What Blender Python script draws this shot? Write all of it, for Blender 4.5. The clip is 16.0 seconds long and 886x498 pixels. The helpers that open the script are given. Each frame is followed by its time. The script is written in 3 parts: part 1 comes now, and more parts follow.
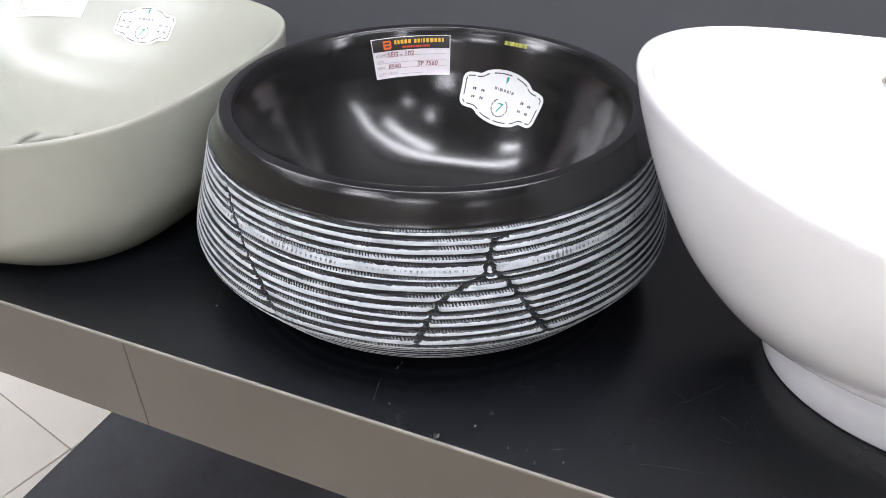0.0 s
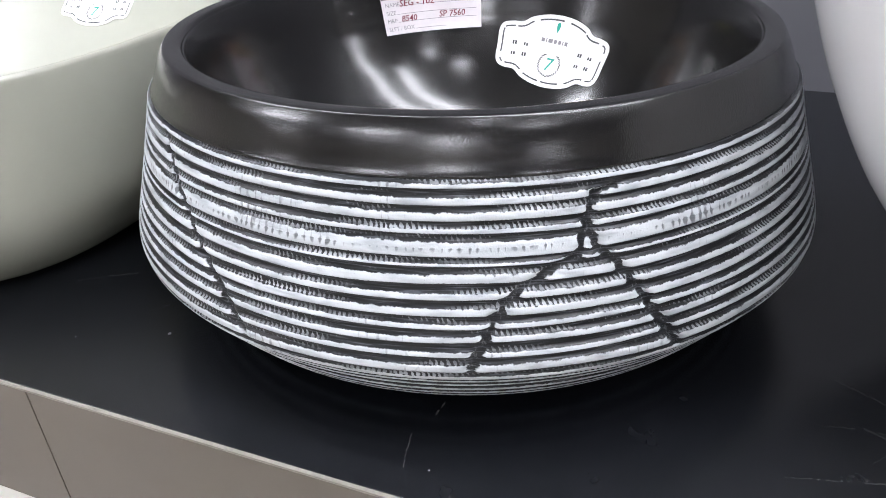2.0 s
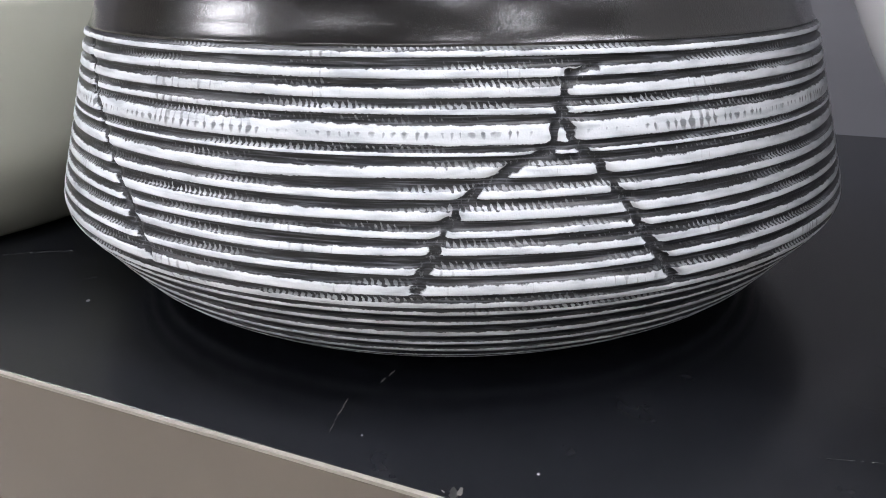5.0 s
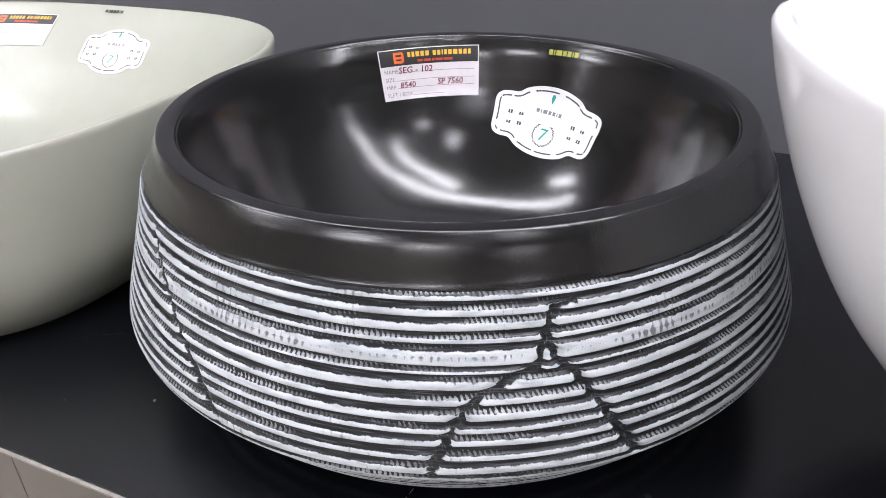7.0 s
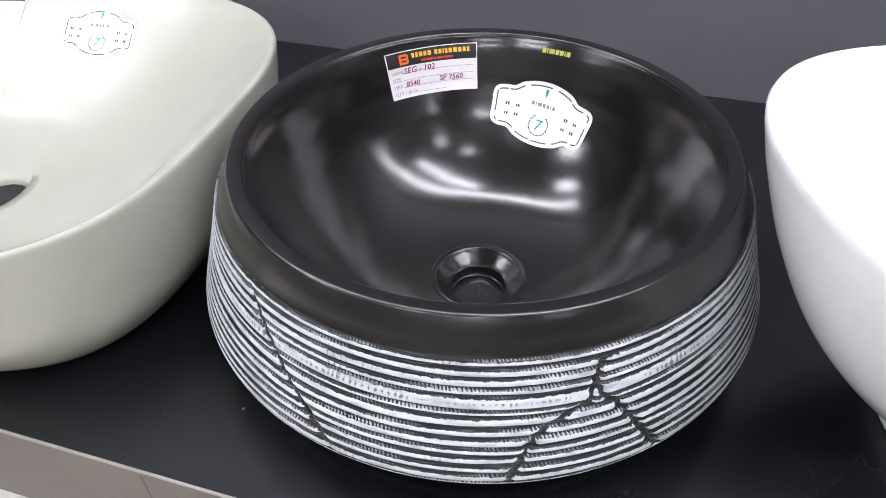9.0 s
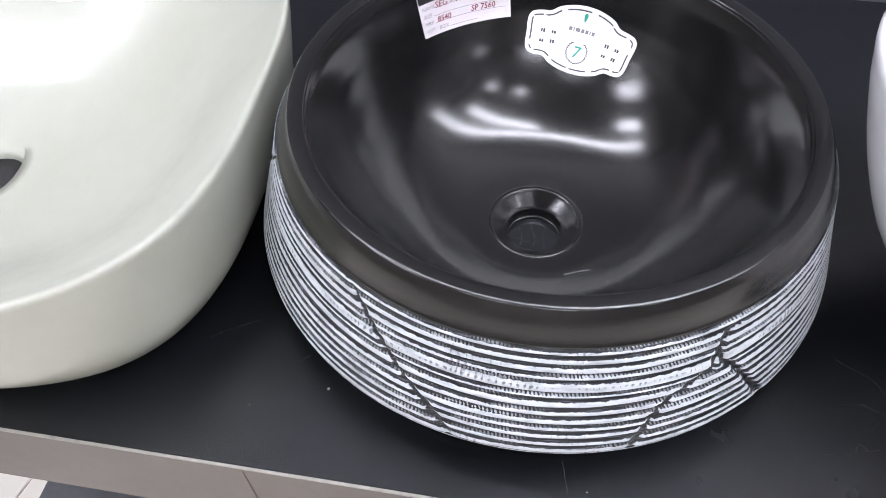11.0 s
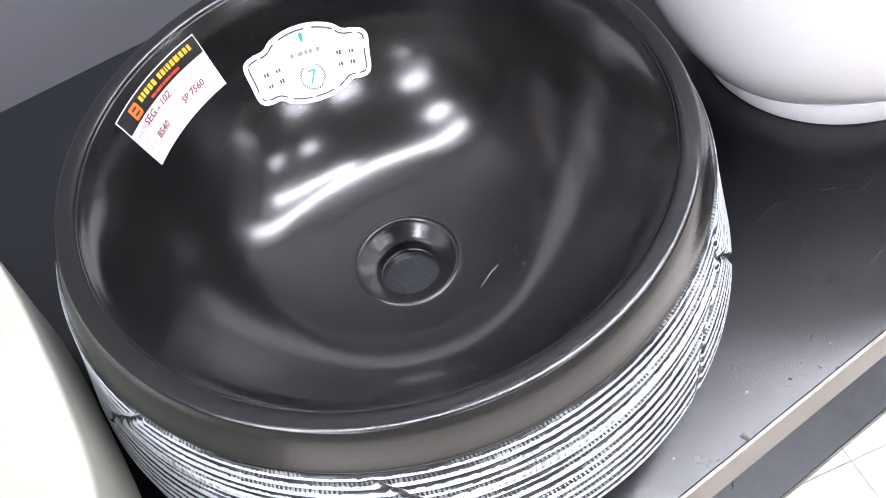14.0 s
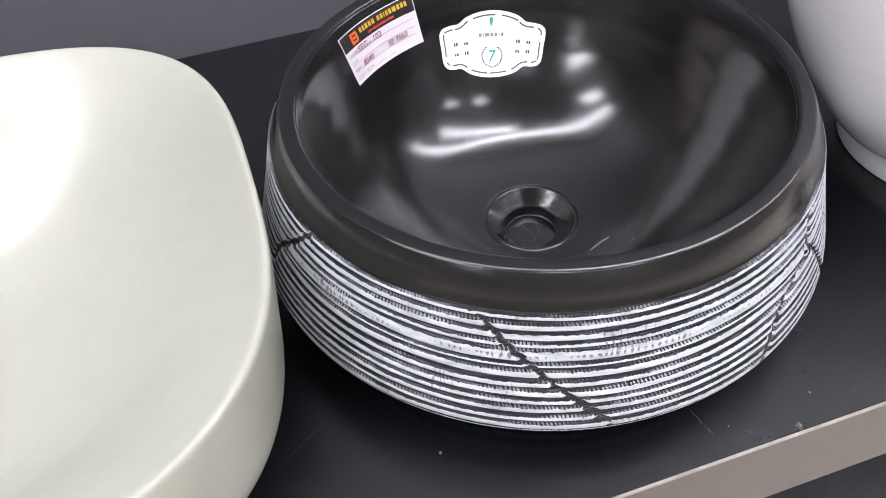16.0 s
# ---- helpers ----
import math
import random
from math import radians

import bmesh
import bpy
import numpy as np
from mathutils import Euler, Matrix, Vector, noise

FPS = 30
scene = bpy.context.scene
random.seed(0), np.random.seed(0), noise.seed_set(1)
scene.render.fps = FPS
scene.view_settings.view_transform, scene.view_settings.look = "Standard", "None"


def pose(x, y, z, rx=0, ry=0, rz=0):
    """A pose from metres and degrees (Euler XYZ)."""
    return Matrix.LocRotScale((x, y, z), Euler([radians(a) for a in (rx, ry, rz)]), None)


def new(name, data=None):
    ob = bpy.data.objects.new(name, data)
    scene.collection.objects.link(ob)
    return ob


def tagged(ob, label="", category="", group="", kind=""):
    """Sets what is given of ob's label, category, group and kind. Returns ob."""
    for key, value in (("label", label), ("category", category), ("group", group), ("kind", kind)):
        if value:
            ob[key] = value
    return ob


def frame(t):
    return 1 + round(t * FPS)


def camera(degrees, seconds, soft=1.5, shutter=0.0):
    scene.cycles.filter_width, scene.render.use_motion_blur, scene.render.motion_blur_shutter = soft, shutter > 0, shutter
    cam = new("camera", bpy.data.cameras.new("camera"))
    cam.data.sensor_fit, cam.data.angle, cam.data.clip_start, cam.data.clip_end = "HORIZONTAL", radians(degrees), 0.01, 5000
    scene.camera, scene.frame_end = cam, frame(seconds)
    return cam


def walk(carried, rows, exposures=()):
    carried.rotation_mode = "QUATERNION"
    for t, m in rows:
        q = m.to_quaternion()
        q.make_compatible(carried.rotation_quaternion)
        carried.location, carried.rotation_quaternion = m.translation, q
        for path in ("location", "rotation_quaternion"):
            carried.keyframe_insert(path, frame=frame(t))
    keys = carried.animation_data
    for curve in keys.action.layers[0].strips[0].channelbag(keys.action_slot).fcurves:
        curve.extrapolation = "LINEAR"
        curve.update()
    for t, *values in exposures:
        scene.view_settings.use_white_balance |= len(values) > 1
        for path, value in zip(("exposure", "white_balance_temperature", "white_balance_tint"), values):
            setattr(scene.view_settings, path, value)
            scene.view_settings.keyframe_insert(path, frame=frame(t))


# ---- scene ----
SOFT, SHUT = 0.9, 0.0
EXPO = [(0.0, -0.58, 6500, 8.0), (1.0, -0.30, 6473, 7.7), (2.0, -0.32, 6447, 7.3), (3.0, -0.34, 6420, 7.0), (5.5, -0.24, 6600, 9.0), (6.0, -0.38, 6600, 9.5), (6.5, -0.48, 6600, 10.0), (7.5, -0.42, 6500, 9.0), (9.0, -0.38, 6420, 9.0), (11.5, -0.28, 6278, 11.5), (12.5, -0.28, 6257, 12.3), (13.0, -0.2, 6263, 12.7), (13.5, 0.2, 6270, 13.0), (14.0, 0.36, 6360, 10.0), (14.5, 0.42, 6450, 7.0), (15.0, 0.34, 6440, 8.0), (15.5, 0.2, 6430, 9.0), (16.0, -0.28, 6540, 12.0)]
cam = camera(62.31, 16.0, soft=SOFT, shutter=SHUT)
ROWS = [
    (0.0, 0.2363, -0.5621, 0.4087, 55.53, -0.33, 22.08),
    (0.5, 0.2003, -0.4973, 0.3625, 54.29, 0.42, 21.80),
    (1.0, 0.1820, -0.4579, 0.3387, 54.52, 0.95, 22.11),
    (1.5, 0.1663, -0.4420, 0.3113, 57.00, 2.38, 20.38),
    (2.0, 0.1595, -0.4386, 0.2666, 59.43, 2.03, 21.42),
    (2.5, 0.1541, -0.4413, 0.2258, 61.46, 2.51, 21.98),
    (3.0, 0.1578, -0.4398, 0.1792, 63.68, 1.21, 21.97),
    (3.2, 0.1602, -0.4373, 0.1713, 64.79, 1.20, 22.39),
    (5.3, 0.1837, -0.4133, 0.1648, 70.54, 0.10, 23.91),
    (5.5, 0.1888, -0.4162, 0.1662, 72.13, -0.04, 24.74),
    (6.0, 0.1841, -0.4266, 0.2217, 70.88, -0.64, 25.28),
    (6.5, 0.1817, -0.4280, 0.2644, 66.69, 0.89, 24.56),
    (7.0, 0.1780, -0.4184, 0.3057, 60.69, 1.05, 23.74),
    (7.5, 0.1675, -0.4244, 0.3457, 56.28, 0.52, 22.41),
    (8.0, 0.1506, -0.4339, 0.3822, 52.56, 1.73, 20.60),
    (8.5, 0.1288, -0.4469, 0.4159, 50.60, 1.28, 17.76),
    (9.0, 0.1110, -0.4442, 0.4470, 49.13, 0.79, 17.06),
    (9.2, 0.1095, -0.4434, 0.4566, 49.44, 1.49, 17.57),
    (11.3, -0.0135, -0.3878, 0.4973, 36.79, 0.49, 8.87),
    (11.5, -0.0135, -0.3744, 0.5033, 36.03, 1.34, 10.07),
    (12.0, -0.0392, -0.3553, 0.4978, 33.65, 1.51, 5.86),
    (12.5, -0.0846, -0.3297, 0.4917, 33.46, 1.83, -3.21),
    (13.0, -0.0926, -0.3140, 0.4793, 33.35, 2.09, -13.98),
    (13.5, -0.0921, -0.3067, 0.4785, 33.28, 4.64, -24.20),
    (14.0, -0.1023, -0.2873, 0.4608, 34.26, 6.67, -34.41),
    (14.5, -0.1123, -0.2809, 0.4543, 34.95, 7.07, -34.83),
    (15.0, -0.1218, -0.3022, 0.4548, 36.87, 5.69, -31.05),
    (15.5, -0.1563, -0.3513, 0.4624, 39.88, 4.39, -25.28),
    (16.0, -0.1826, -0.4021, 0.4591, 42.77, 3.27, -17.98),
]
walk(cam, [(t, pose(x, y, z, a, b, c)) for t, x, y, z, a, b, c in ROWS], EXPO)

# ---------------------------------------------------------------- light
world = bpy.data.worlds.new("world")
scene.world = world
world.use_nodes = True
world.node_tree.nodes["Background"].inputs[0].default_value = (0.9, 0.95, 1.0, 1)
world.node_tree.nodes["Background"].inputs[1].default_value = 0.02
LAMP = 41.0


# ---------------------------------------------------------------- materials
class Mat:
    def __init__(self, name, base=(0.5, 0.5, 0.5), rough=0.5, metal=0.0, spec=0.5, coat=0.0):
        self.m = bpy.data.materials.new(name)
        self.m.use_nodes = True
        self.t = self.m.node_tree
        self.b = self.t.nodes["Principled BSDF"]
        self.b.inputs["Base Color"].default_value = (*base, 1)
        self.b.inputs["Roughness"].default_value = rough
        self.b.inputs["Metallic"].default_value = metal
        self.b.inputs["Specular IOR Level"].default_value = spec
        self.b.inputs["Coat Weight"].default_value = coat
        self.b.inputs["Coat Roughness"].default_value = 0.10

    def node(self, kind, **vals):
        n = self.t.nodes.new(kind)
        for k, v in vals.items():
            n.inputs[k].default_value = v
        return n

    def link(self, a, b):
        self.t.links.new(a, b)

    def coords(self, kind="Object", scale=(1, 1, 1)):
        tc = self.t.nodes.new("ShaderNodeTexCoord")
        mp = self.t.nodes.new("ShaderNodeMapping")
        mp.inputs["Scale"].default_value = scale
        self.link(tc.outputs[kind], mp.inputs["Vector"])
        return mp.outputs[0]

    def noise(self, scale, detail=4.0, rough=0.55, vec=None):
        n = self.node("ShaderNodeTexNoise", Scale=scale, Detail=detail, Roughness=rough)
        self.link(vec if vec is not None else self.coords(), n.inputs["Vector"])
        return n.outputs["Fac"]

    def ramp(self, fac, stops):
        r = self.t.nodes.new("ShaderNodeValToRGB")
        el = r.color_ramp.elements
        while len(el) < len(stops):
            el.new(0.5)
        for e, (p, c) in zip(el, stops):
            e.position = p
            e.color = (*c, 1) if len(c) == 3 else c
        self.link(fac, r.inputs[0])
        return r.outputs[0]

    def math(self, op, a, b=None, c=None, clamp=False):
        n = self.t.nodes.new("ShaderNodeMath")
        n.operation = op
        n.use_clamp = clamp
        for i, v in enumerate((a, b, c)):
            if v is None:
                continue
            if isinstance(v, (int, float)):
                n.inputs[i].default_value = v
            else:
                self.link(v, n.inputs[i])
        return n.outputs[0]

    def mix(self, fac, a, b):
        n = self.t.nodes.new("ShaderNodeMix")
        n.data_type = "RGBA"
        for i, v in ((0, fac), (6, a), (7, b)):
            if isinstance(v, (int, float)):
                n.inputs[i].default_value = v
            elif isinstance(v, tuple):
                n.inputs[i].default_value = (*v, 1)
            else:
                self.link(v, n.inputs[i])
        return n.outputs[2]

    def color(self, out):
        self.link(out, self.b.inputs["Base Color"])

    def rough(self, out):
        self.link(out, self.b.inputs["Roughness"])

    def bump(self, height, strength=0.1, dist=0.001, coat=False):
        n = self.node("ShaderNodeBump", Strength=strength, Distance=dist)
        self.link(height, n.inputs["Height"])
        self.link(n.outputs[0], self.b.inputs["Normal"])
        return n


def mottled(name, lo, hi, scale, r0, r1, bump=0.05, bscale=300.0, dist=0.0005, **kw):
    """Colour wanders from lo to hi and roughness from r0 to r1, with a fine relief."""
    m = Mat(name, lo, r0, **kw)
    n1 = m.noise(scale, 5.0)
    n2 = m.noise(scale * 9.0, 3.0)
    f = m.math("ADD", m.math("MULTIPLY", n1, 0.7), m.math("MULTIPLY", n2, 0.3))
    m.color(m.ramp(f, [(0.32, lo), (0.68, hi)]))
    m.rough(m.math("MULTIPLY_ADD", n2, r1 - r0, r0))
    if bump:
        m.bump(m.noise(bscale, 3.0), bump, dist)
    return m


# black glaze: satin and faintly grainy inside the bowl, smoother on the rim
GLAZE = mottled("black_glaze", (0.0030, 0.0030, 0.0032), (0.0052, 0.0050, 0.0053), 14, 0.14, 0.20, 0.0, spec=0.22, coat=0.9)
GLAZE.b.inputs["Coat Roughness"].default_value = 0.15
_sx = GLAZE.t.nodes.new("ShaderNodeSeparateXYZ")
GLAZE.link(GLAZE.coords(), _sx.inputs[0])
_rad = GLAZE.math("SQRT", GLAZE.math("ADD", GLAZE.math("POWER", _sx.outputs["X"], 2.0), GLAZE.math("POWER", _sx.outputs["Y"], 2.0)))
_onrim = GLAZE.math("MAXIMUM", GLAZE.math("MULTIPLY_ADD", _rad, 330.0, -56.0, clamp=True), GLAZE.math("LESS_THAN", _rad, 0.0382))
_fine = GLAZE.math("MULTIPLY_ADD", GLAZE.noise(1500.0, 2.0), 4.0, -1.65, clamp=True)
_satin = GLAZE.math("MULTIPLY_ADD", _fine, 0.06, 0.21)
_polish = GLAZE.math("MULTIPLY_ADD", _fine, 0.10, 0.10)
_gr = GLAZE.math("ADD", GLAZE.math("MULTIPLY", _onrim, _polish), GLAZE.math("MULTIPLY", GLAZE.math("SUBTRACT", 1.0, _onrim), _satin))
GLAZE.rough(_gr)
_streak = GLAZE.noise(1.0, 2.0, 0.6, GLAZE.coords("Object", (1500, 1500, 480)))
_peel = GLAZE.math("ADD", GLAZE.math("MULTIPLY", GLAZE.noise(620.0, 4.0), GLAZE.math("SUBTRACT", 1.0, _onrim)), GLAZE.math("MULTIPLY", _streak, GLAZE.math("MULTIPLY", _onrim, 1.7)))
GLAZE.bump(_peel, 0.20, 0.0005)
_gb = GLAZE.node("ShaderNodeBump", Strength=0.07, Distance=0.0005)
GLAZE.link(_peel, _gb.inputs["Height"])
GLAZE.link(_gb.outputs[0], GLAZE.b.inputs["Coat Normal"])
CELADON = mottled("celadon_glaze", (0.325, 0.331, 0.280), (0.355, 0.361, 0.306), 5, 0.22, 0.27, 0.0)
WHITE = mottled("white_glaze", (0.785, 0.787, 0.805), (0.82, 0.822, 0.835), 5, 0.09, 0.12, 0.0)
TAUPE = mottled("taupe_laminate", (0.095, 0.080, 0.065), (0.115, 0.098, 0.080), 7, 0.42, 0.55, 0.05, 900, spec=0.3)
EDGE = mottled("pale_edge_band", (0.17, 0.157, 0.138), (0.26, 0.24, 0.212), 60, 0.4, 0.6, 0.05)
WALLPAINT = mottled("grey_wall_panel", (0.098, 0.098, 0.109), (0.112, 0.112, 0.123), 3, 0.45, 0.55, 0.06, 500)
ROOMPAINT = mottled("beige_wall_paint", (0.34, 0.32, 0.29), (0.40, 0.375, 0.34), 2, 0.7, 0.8, 0.05, 200)
CEIL = mottled("grey_ceiling_paint", (0.22, 0.22, 0.22), (0.26, 0.26, 0.26), 2, 0.8, 0.9, 0.04, 120)
GROUT = mottled("grey_grout", (0.28, 0.26, 0.23), (0.36, 0.33, 0.30), 40, 0.8, 0.9, 0.1)
PAPER = mottled("white_paper", (0.66, 0.66, 0.66), (0.72, 0.72, 0.715), 60, 0.45, 0.6, 0.03)
TAGPAPER = mottled("pinkish_paper", (0.60, 0.56, 0.58), (0.66, 0.62, 0.64), 60, 0.45, 0.6, 0.03)
BLACKINK = Mat("black_ink", (0.012, 0.011, 0.011), 0.4).m
GREYINK = Mat("grey_ink", (0.05, 0.055, 0.06), 0.5).m
PALEINK = Mat("pale_grey_ink", (0.20, 0.20, 0.21), 0.5).m
REDINK = Mat("red_pen_ink", (0.14, 0.004, 0.02), 0.5).m
ORANGE = Mat("orange_ink", (0.62, 0.12, 0.02), 0.45).m
YELLOW = Mat("yellow_ink", (0.60, 0.34, 0.03), 0.45).m
REDBAR = Mat("red_ink", (0.45, 0.05, 0.02), 0.45).m
GREENINK = Mat("green_ink", (0.01, 0.30, 0.22), 0.45).m
OLIVE = Mat("olive_gold_print", (0.30, 0.30, 0.05), 0.4).m
METAL = Mat("dull_metal", (0.30, 0.27, 0.23), 0.3, 1.0).m
DUST = Mat("pale_dust", (0.27, 0.27, 0.28), 0.8).m
SCUFF = Mat("grey_scuff", (0.022, 0.023, 0.025), 0.6).m
# worn nicks, and one bump whose glint is painted in this pale tone
NICK_GLINT = Mat("worn_nick_and_glint", (0.09, 0.086, 0.078), 0.7).m
# near-black paint for the shade inside holes, and for the shelf's dark nick
DARK = Mat("hole_shade_and_nick", (0.01, 0.01, 0.01), 0.6).m

# black laminate with faint scuffs and drag marks
LAM = Mat("black_laminate", (0.02, 0.021, 0.024), 0.42, spec=0.58)
# dark plinth laminate, its grey raised to paint in the ceiling's reflection
PLINTH = mottled("plinth_laminate_with_sheen", (0.060, 0.062, 0.070), (0.098, 0.101, 0.111), 9, 0.3, 0.45, 0.08, 700)
_a = LAM.noise(3.0, 5.0)
_b = LAM.noise(46.0, 4.0)
_c = LAM.noise(7.0, 2.0, 0.5, LAM.coords("Object", (9.0, 1.2, 1.0)))
LAM.color(LAM.ramp(LAM.math("ADD", LAM.math("MULTIPLY", _a, 0.75), LAM.math("MULTIPLY", _b, 0.25)),
                   [(0.35, (0.0034, 0.0040, 0.0054)), (0.7, (0.0066, 0.0074, 0.0098))]))
LAM.rough(LAM.math("ADD", LAM.math("MULTIPLY", _b, 0.04), LAM.math("MULTIPLY_ADD", _a, 0.09, 0.19)))
LAM.bump(LAM.noise(1400.0, 2.0), 0.10, 0.0004)

# cream floor tiles, each a little different
TILE = Mat("cream_floor_tile", (0.70, 0.65, 0.57), 0.15)
_oi = TILE.t.nodes.new("ShaderNodeObjectInfo")
_f = TILE.math("ADD", TILE.math("MULTIPLY", TILE.noise(5.0, 6.0), 0.75), TILE.math("MULTIPLY", _oi.outputs["Random"], 0.25))
TILE.color(TILE.ramp(_f, [(0.3, (0.72, 0.675, 0.60)), (0.7, (0.82, 0.78, 0.71))]))
TILE.rough(TILE.math("MULTIPLY_ADD", TILE.noise(60.0), 0.15, 0.10))

# black and white combed glaze of the basin's outside
STRIPE = Mat("combed_glaze", (0.5, 0.5, 0.5), 0.4, spec=0.35)
_ridge = STRIPE.t.nodes.new("ShaderNodeAttribute")
_ridge.attribute_name = "ridge"
_bare = STRIPE.t.nodes.new("ShaderNodeAttribute")
_bare.attribute_name = "bare"
_uvc = STRIPE.t.nodes.new("ShaderNodeUVMap")
_uvc.uv_map = "wrap"


def uvn(sx, sy, detail, rough=0.5):
    mp = STRIPE.t.nodes.new("ShaderNodeMapping")
    mp.inputs["Scale"].default_value = (sx, sy, 1)
    STRIPE.link(_uvc.outputs[0], mp.inputs["Vector"])
    n = STRIPE.node("ShaderNodeTexNoise", Scale=1.0, Detail=detail, Roughness=rough)
    STRIPE.link(mp.outputs[0], n.inputs["Vector"])
    return n.outputs["Fac"]


_fringe = STRIPE.t.nodes.new("ShaderNodeAttribute")
_fringe.attribute_name = "fringe"
_dotrow = STRIPE.t.nodes.new("ShaderNodeAttribute")
_dotrow.attribute_name = "dots"
_sep = STRIPE.t.nodes.new("ShaderNodeSeparateXYZ")
STRIPE.link(_uvc.outputs[0], _sep.inputs[0])
_grain = uvn(900, 900, 2.0)
_rag = uvn(260, 260, 3.0)
# fine slanted comb teeth above each ridge, patchy
_ph = STRIPE.math("MULTIPLY_ADD", _sep.outputs["Y"], 1300.0, STRIPE.math("MULTIPLY", _sep.outputs["X"], 2 * math.pi / 0.0024))
_comb = STRIPE.math("SINE", STRIPE.math("MULTIPLY_ADD", uvn(90, 60, 2.0), 7.0, _ph))
_where = STRIPE.math("MULTIPLY_ADD", uvn(16, 150, 3.0), 6.0, -3.0, clamp=True)
_tooth = STRIPE.math("MULTIPLY_ADD", _comb, 0.36, STRIPE.math("MULTIPLY_ADD", uvn(700, 500, 3.0), 2.0, -1.18))
_tooth = STRIPE.math("ADD", _tooth, STRIPE.math("MULTIPLY", _fringe.outputs["Fac"], 0.80))
_tooth = STRIPE.math("MULTIPLY", STRIPE.math("MULTIPLY_ADD", _tooth, 5.0, -1.75, clamp=True), STRIPE.math("MULTIPLY", _where, STRIPE.math("GREATER_THAN", _fringe.outputs["Fac"], 0.02)))
# white ridges with a slightly ragged edge
_edge = STRIPE.math("MULTIPLY_ADD", STRIPE.math("SUBTRACT", _grain, 0.5), 0.5, STRIPE.math("MULTIPLY_ADD", STRIPE.math("SUBTRACT", _rag, 0.5), 1.0, STRIPE.math("MULTIPLY", STRIPE.math("MULTIPLY", _comb, _where), 0.10)))
_mask = STRIPE.math("MULTIPLY_ADD", STRIPE.math("ADD", _ridge.outputs["Fac"], _edge), 5.0, -2.8, clamp=True)
# a row of dark dots in the widest ridge
_dw = STRIPE.math("SINE", STRIPE.math("MULTIPLY_ADD", uvn(140, 60, 2.0), 13.0, STRIPE.math("MULTIPLY", _sep.outputs["X"], 2 * math.pi / 0.0040)))
_dt = STRIPE.math("MULTIPLY_ADD", _dw, 0.42, STRIPE.math("MULTIPLY_ADD", _dotrow.outputs["Fac"], 0.95, STRIPE.math("MULTIPLY_ADD", _rag, 0.9, STRIPE.math("MULTIPLY_ADD", uvn(30, 30, 2.0), 2.6, -1.75))))
_dt = STRIPE.math("MULTIPLY_ADD", STRIPE.math("MULTIPLY_ADD", _dt, 2.2, -1.42, clamp=True), -0.72, 1.0)
_mask = STRIPE.math("MULTIPLY", _mask, _dt)
_mask = STRIPE.math("MAXIMUM", _mask, STRIPE.math("MULTIPLY", _tooth, 0.72))
_cr = STRIPE.math("MULTIPLY_ADD", STRIPE.math("ADD", _bare.outputs["Fac"], STRIPE.math("MULTIPLY", STRIPE.math("SUBTRACT", _rag, 0.5), 1.2)), -5.0, 3.5, clamp=True)
_mask = STRIPE.math("MULTIPLY", _mask, _cr)
# pale torn flecks on the lips and in the bed of the cracks
_lip = STRIPE.math("MULTIPLY", _bare.outputs["Fac"], STRIPE.math("MULTIPLY_ADD", uvn(520, 340, 3.0, 0.7), 6.0, -3.35, clamp=True))
_mask = STRIPE.math("MAXIMUM", _mask, STRIPE.math("MULTIPLY", _lip, 0.30))
_wcol = STRIPE.ramp(uvn(60, 260, 4.0), [(0.28, (0.32, 0.345, 0.37)), (0.5, (0.48, 0.51, 0.535)), (0.7, (0.55, 0.58, 0.605))])
_dcol = STRIPE.ramp(uvn(60, 1400, 4.0), [(0.42, (0.0030, 0.0034, 0.0045)), (0.55, (0.012, 0.0135, 0.017)), (0.70, (0.080, 0.086, 0.100))])
STRIPE.color(STRIPE.mix(_mask, _dcol, _wcol))
STRIPE.rough(STRIPE.math("MULTIPLY_ADD", _mask, 0.10, 0.34))
STRIPE.bump(STRIPE.math("ADD", STRIPE.math("MULTIPLY", _mask, 1.0), STRIPE.math("MULTIPLY", _grain, 0.4)), 0.5, 0.0006)

GLOW = bpy.data.materials.new("lamp_diffuser")
GLOW.use_nodes = True
GLOW.node_tree.nodes.clear()
_e = GLOW.node_tree.nodes.new("ShaderNodeEmission")
_e.inputs[0].default_value = (0.965, 0.955, 1.045, 1)
_e.inputs[1].default_value = LAMP
_o = GLOW.node_tree.nodes.new("ShaderNodeOutputMaterial")
GLOW.node_tree.links.new(_e.outputs[0], _o.inputs[0])


# ---------------------------------------------------------------- mesh helpers
def mat_of(m):
    return m.m if isinstance(m, Mat) else m


def mesh_ob(name, verts, faces, material, parent=None, label="", smooth=True):
    me = bpy.data.meshes.new(name)
    me.from_pydata([tuple(v) for v in verts], [], [tuple(f) for f in faces])
    me.materials.append(mat_of(material))
    if smooth:
        me.shade_smooth()
    me.update()
    ob = new(name, me)
    if parent is not None:
        ob.parent = parent
    if label:
        tagged(ob, label)
    return ob


def part(name, bm, material, parent, label="", smooth=False):
    me = bpy.data.meshes.new(name)
    bm.to_mesh(me)
    bm.free()
    me.materials.append(mat_of(material))
    if smooth:
        me.shade_smooth()
    ob = new(name, me)
    if parent is not None:
        ob.parent = parent
    if label:
        tagged(ob, label)
    return ob


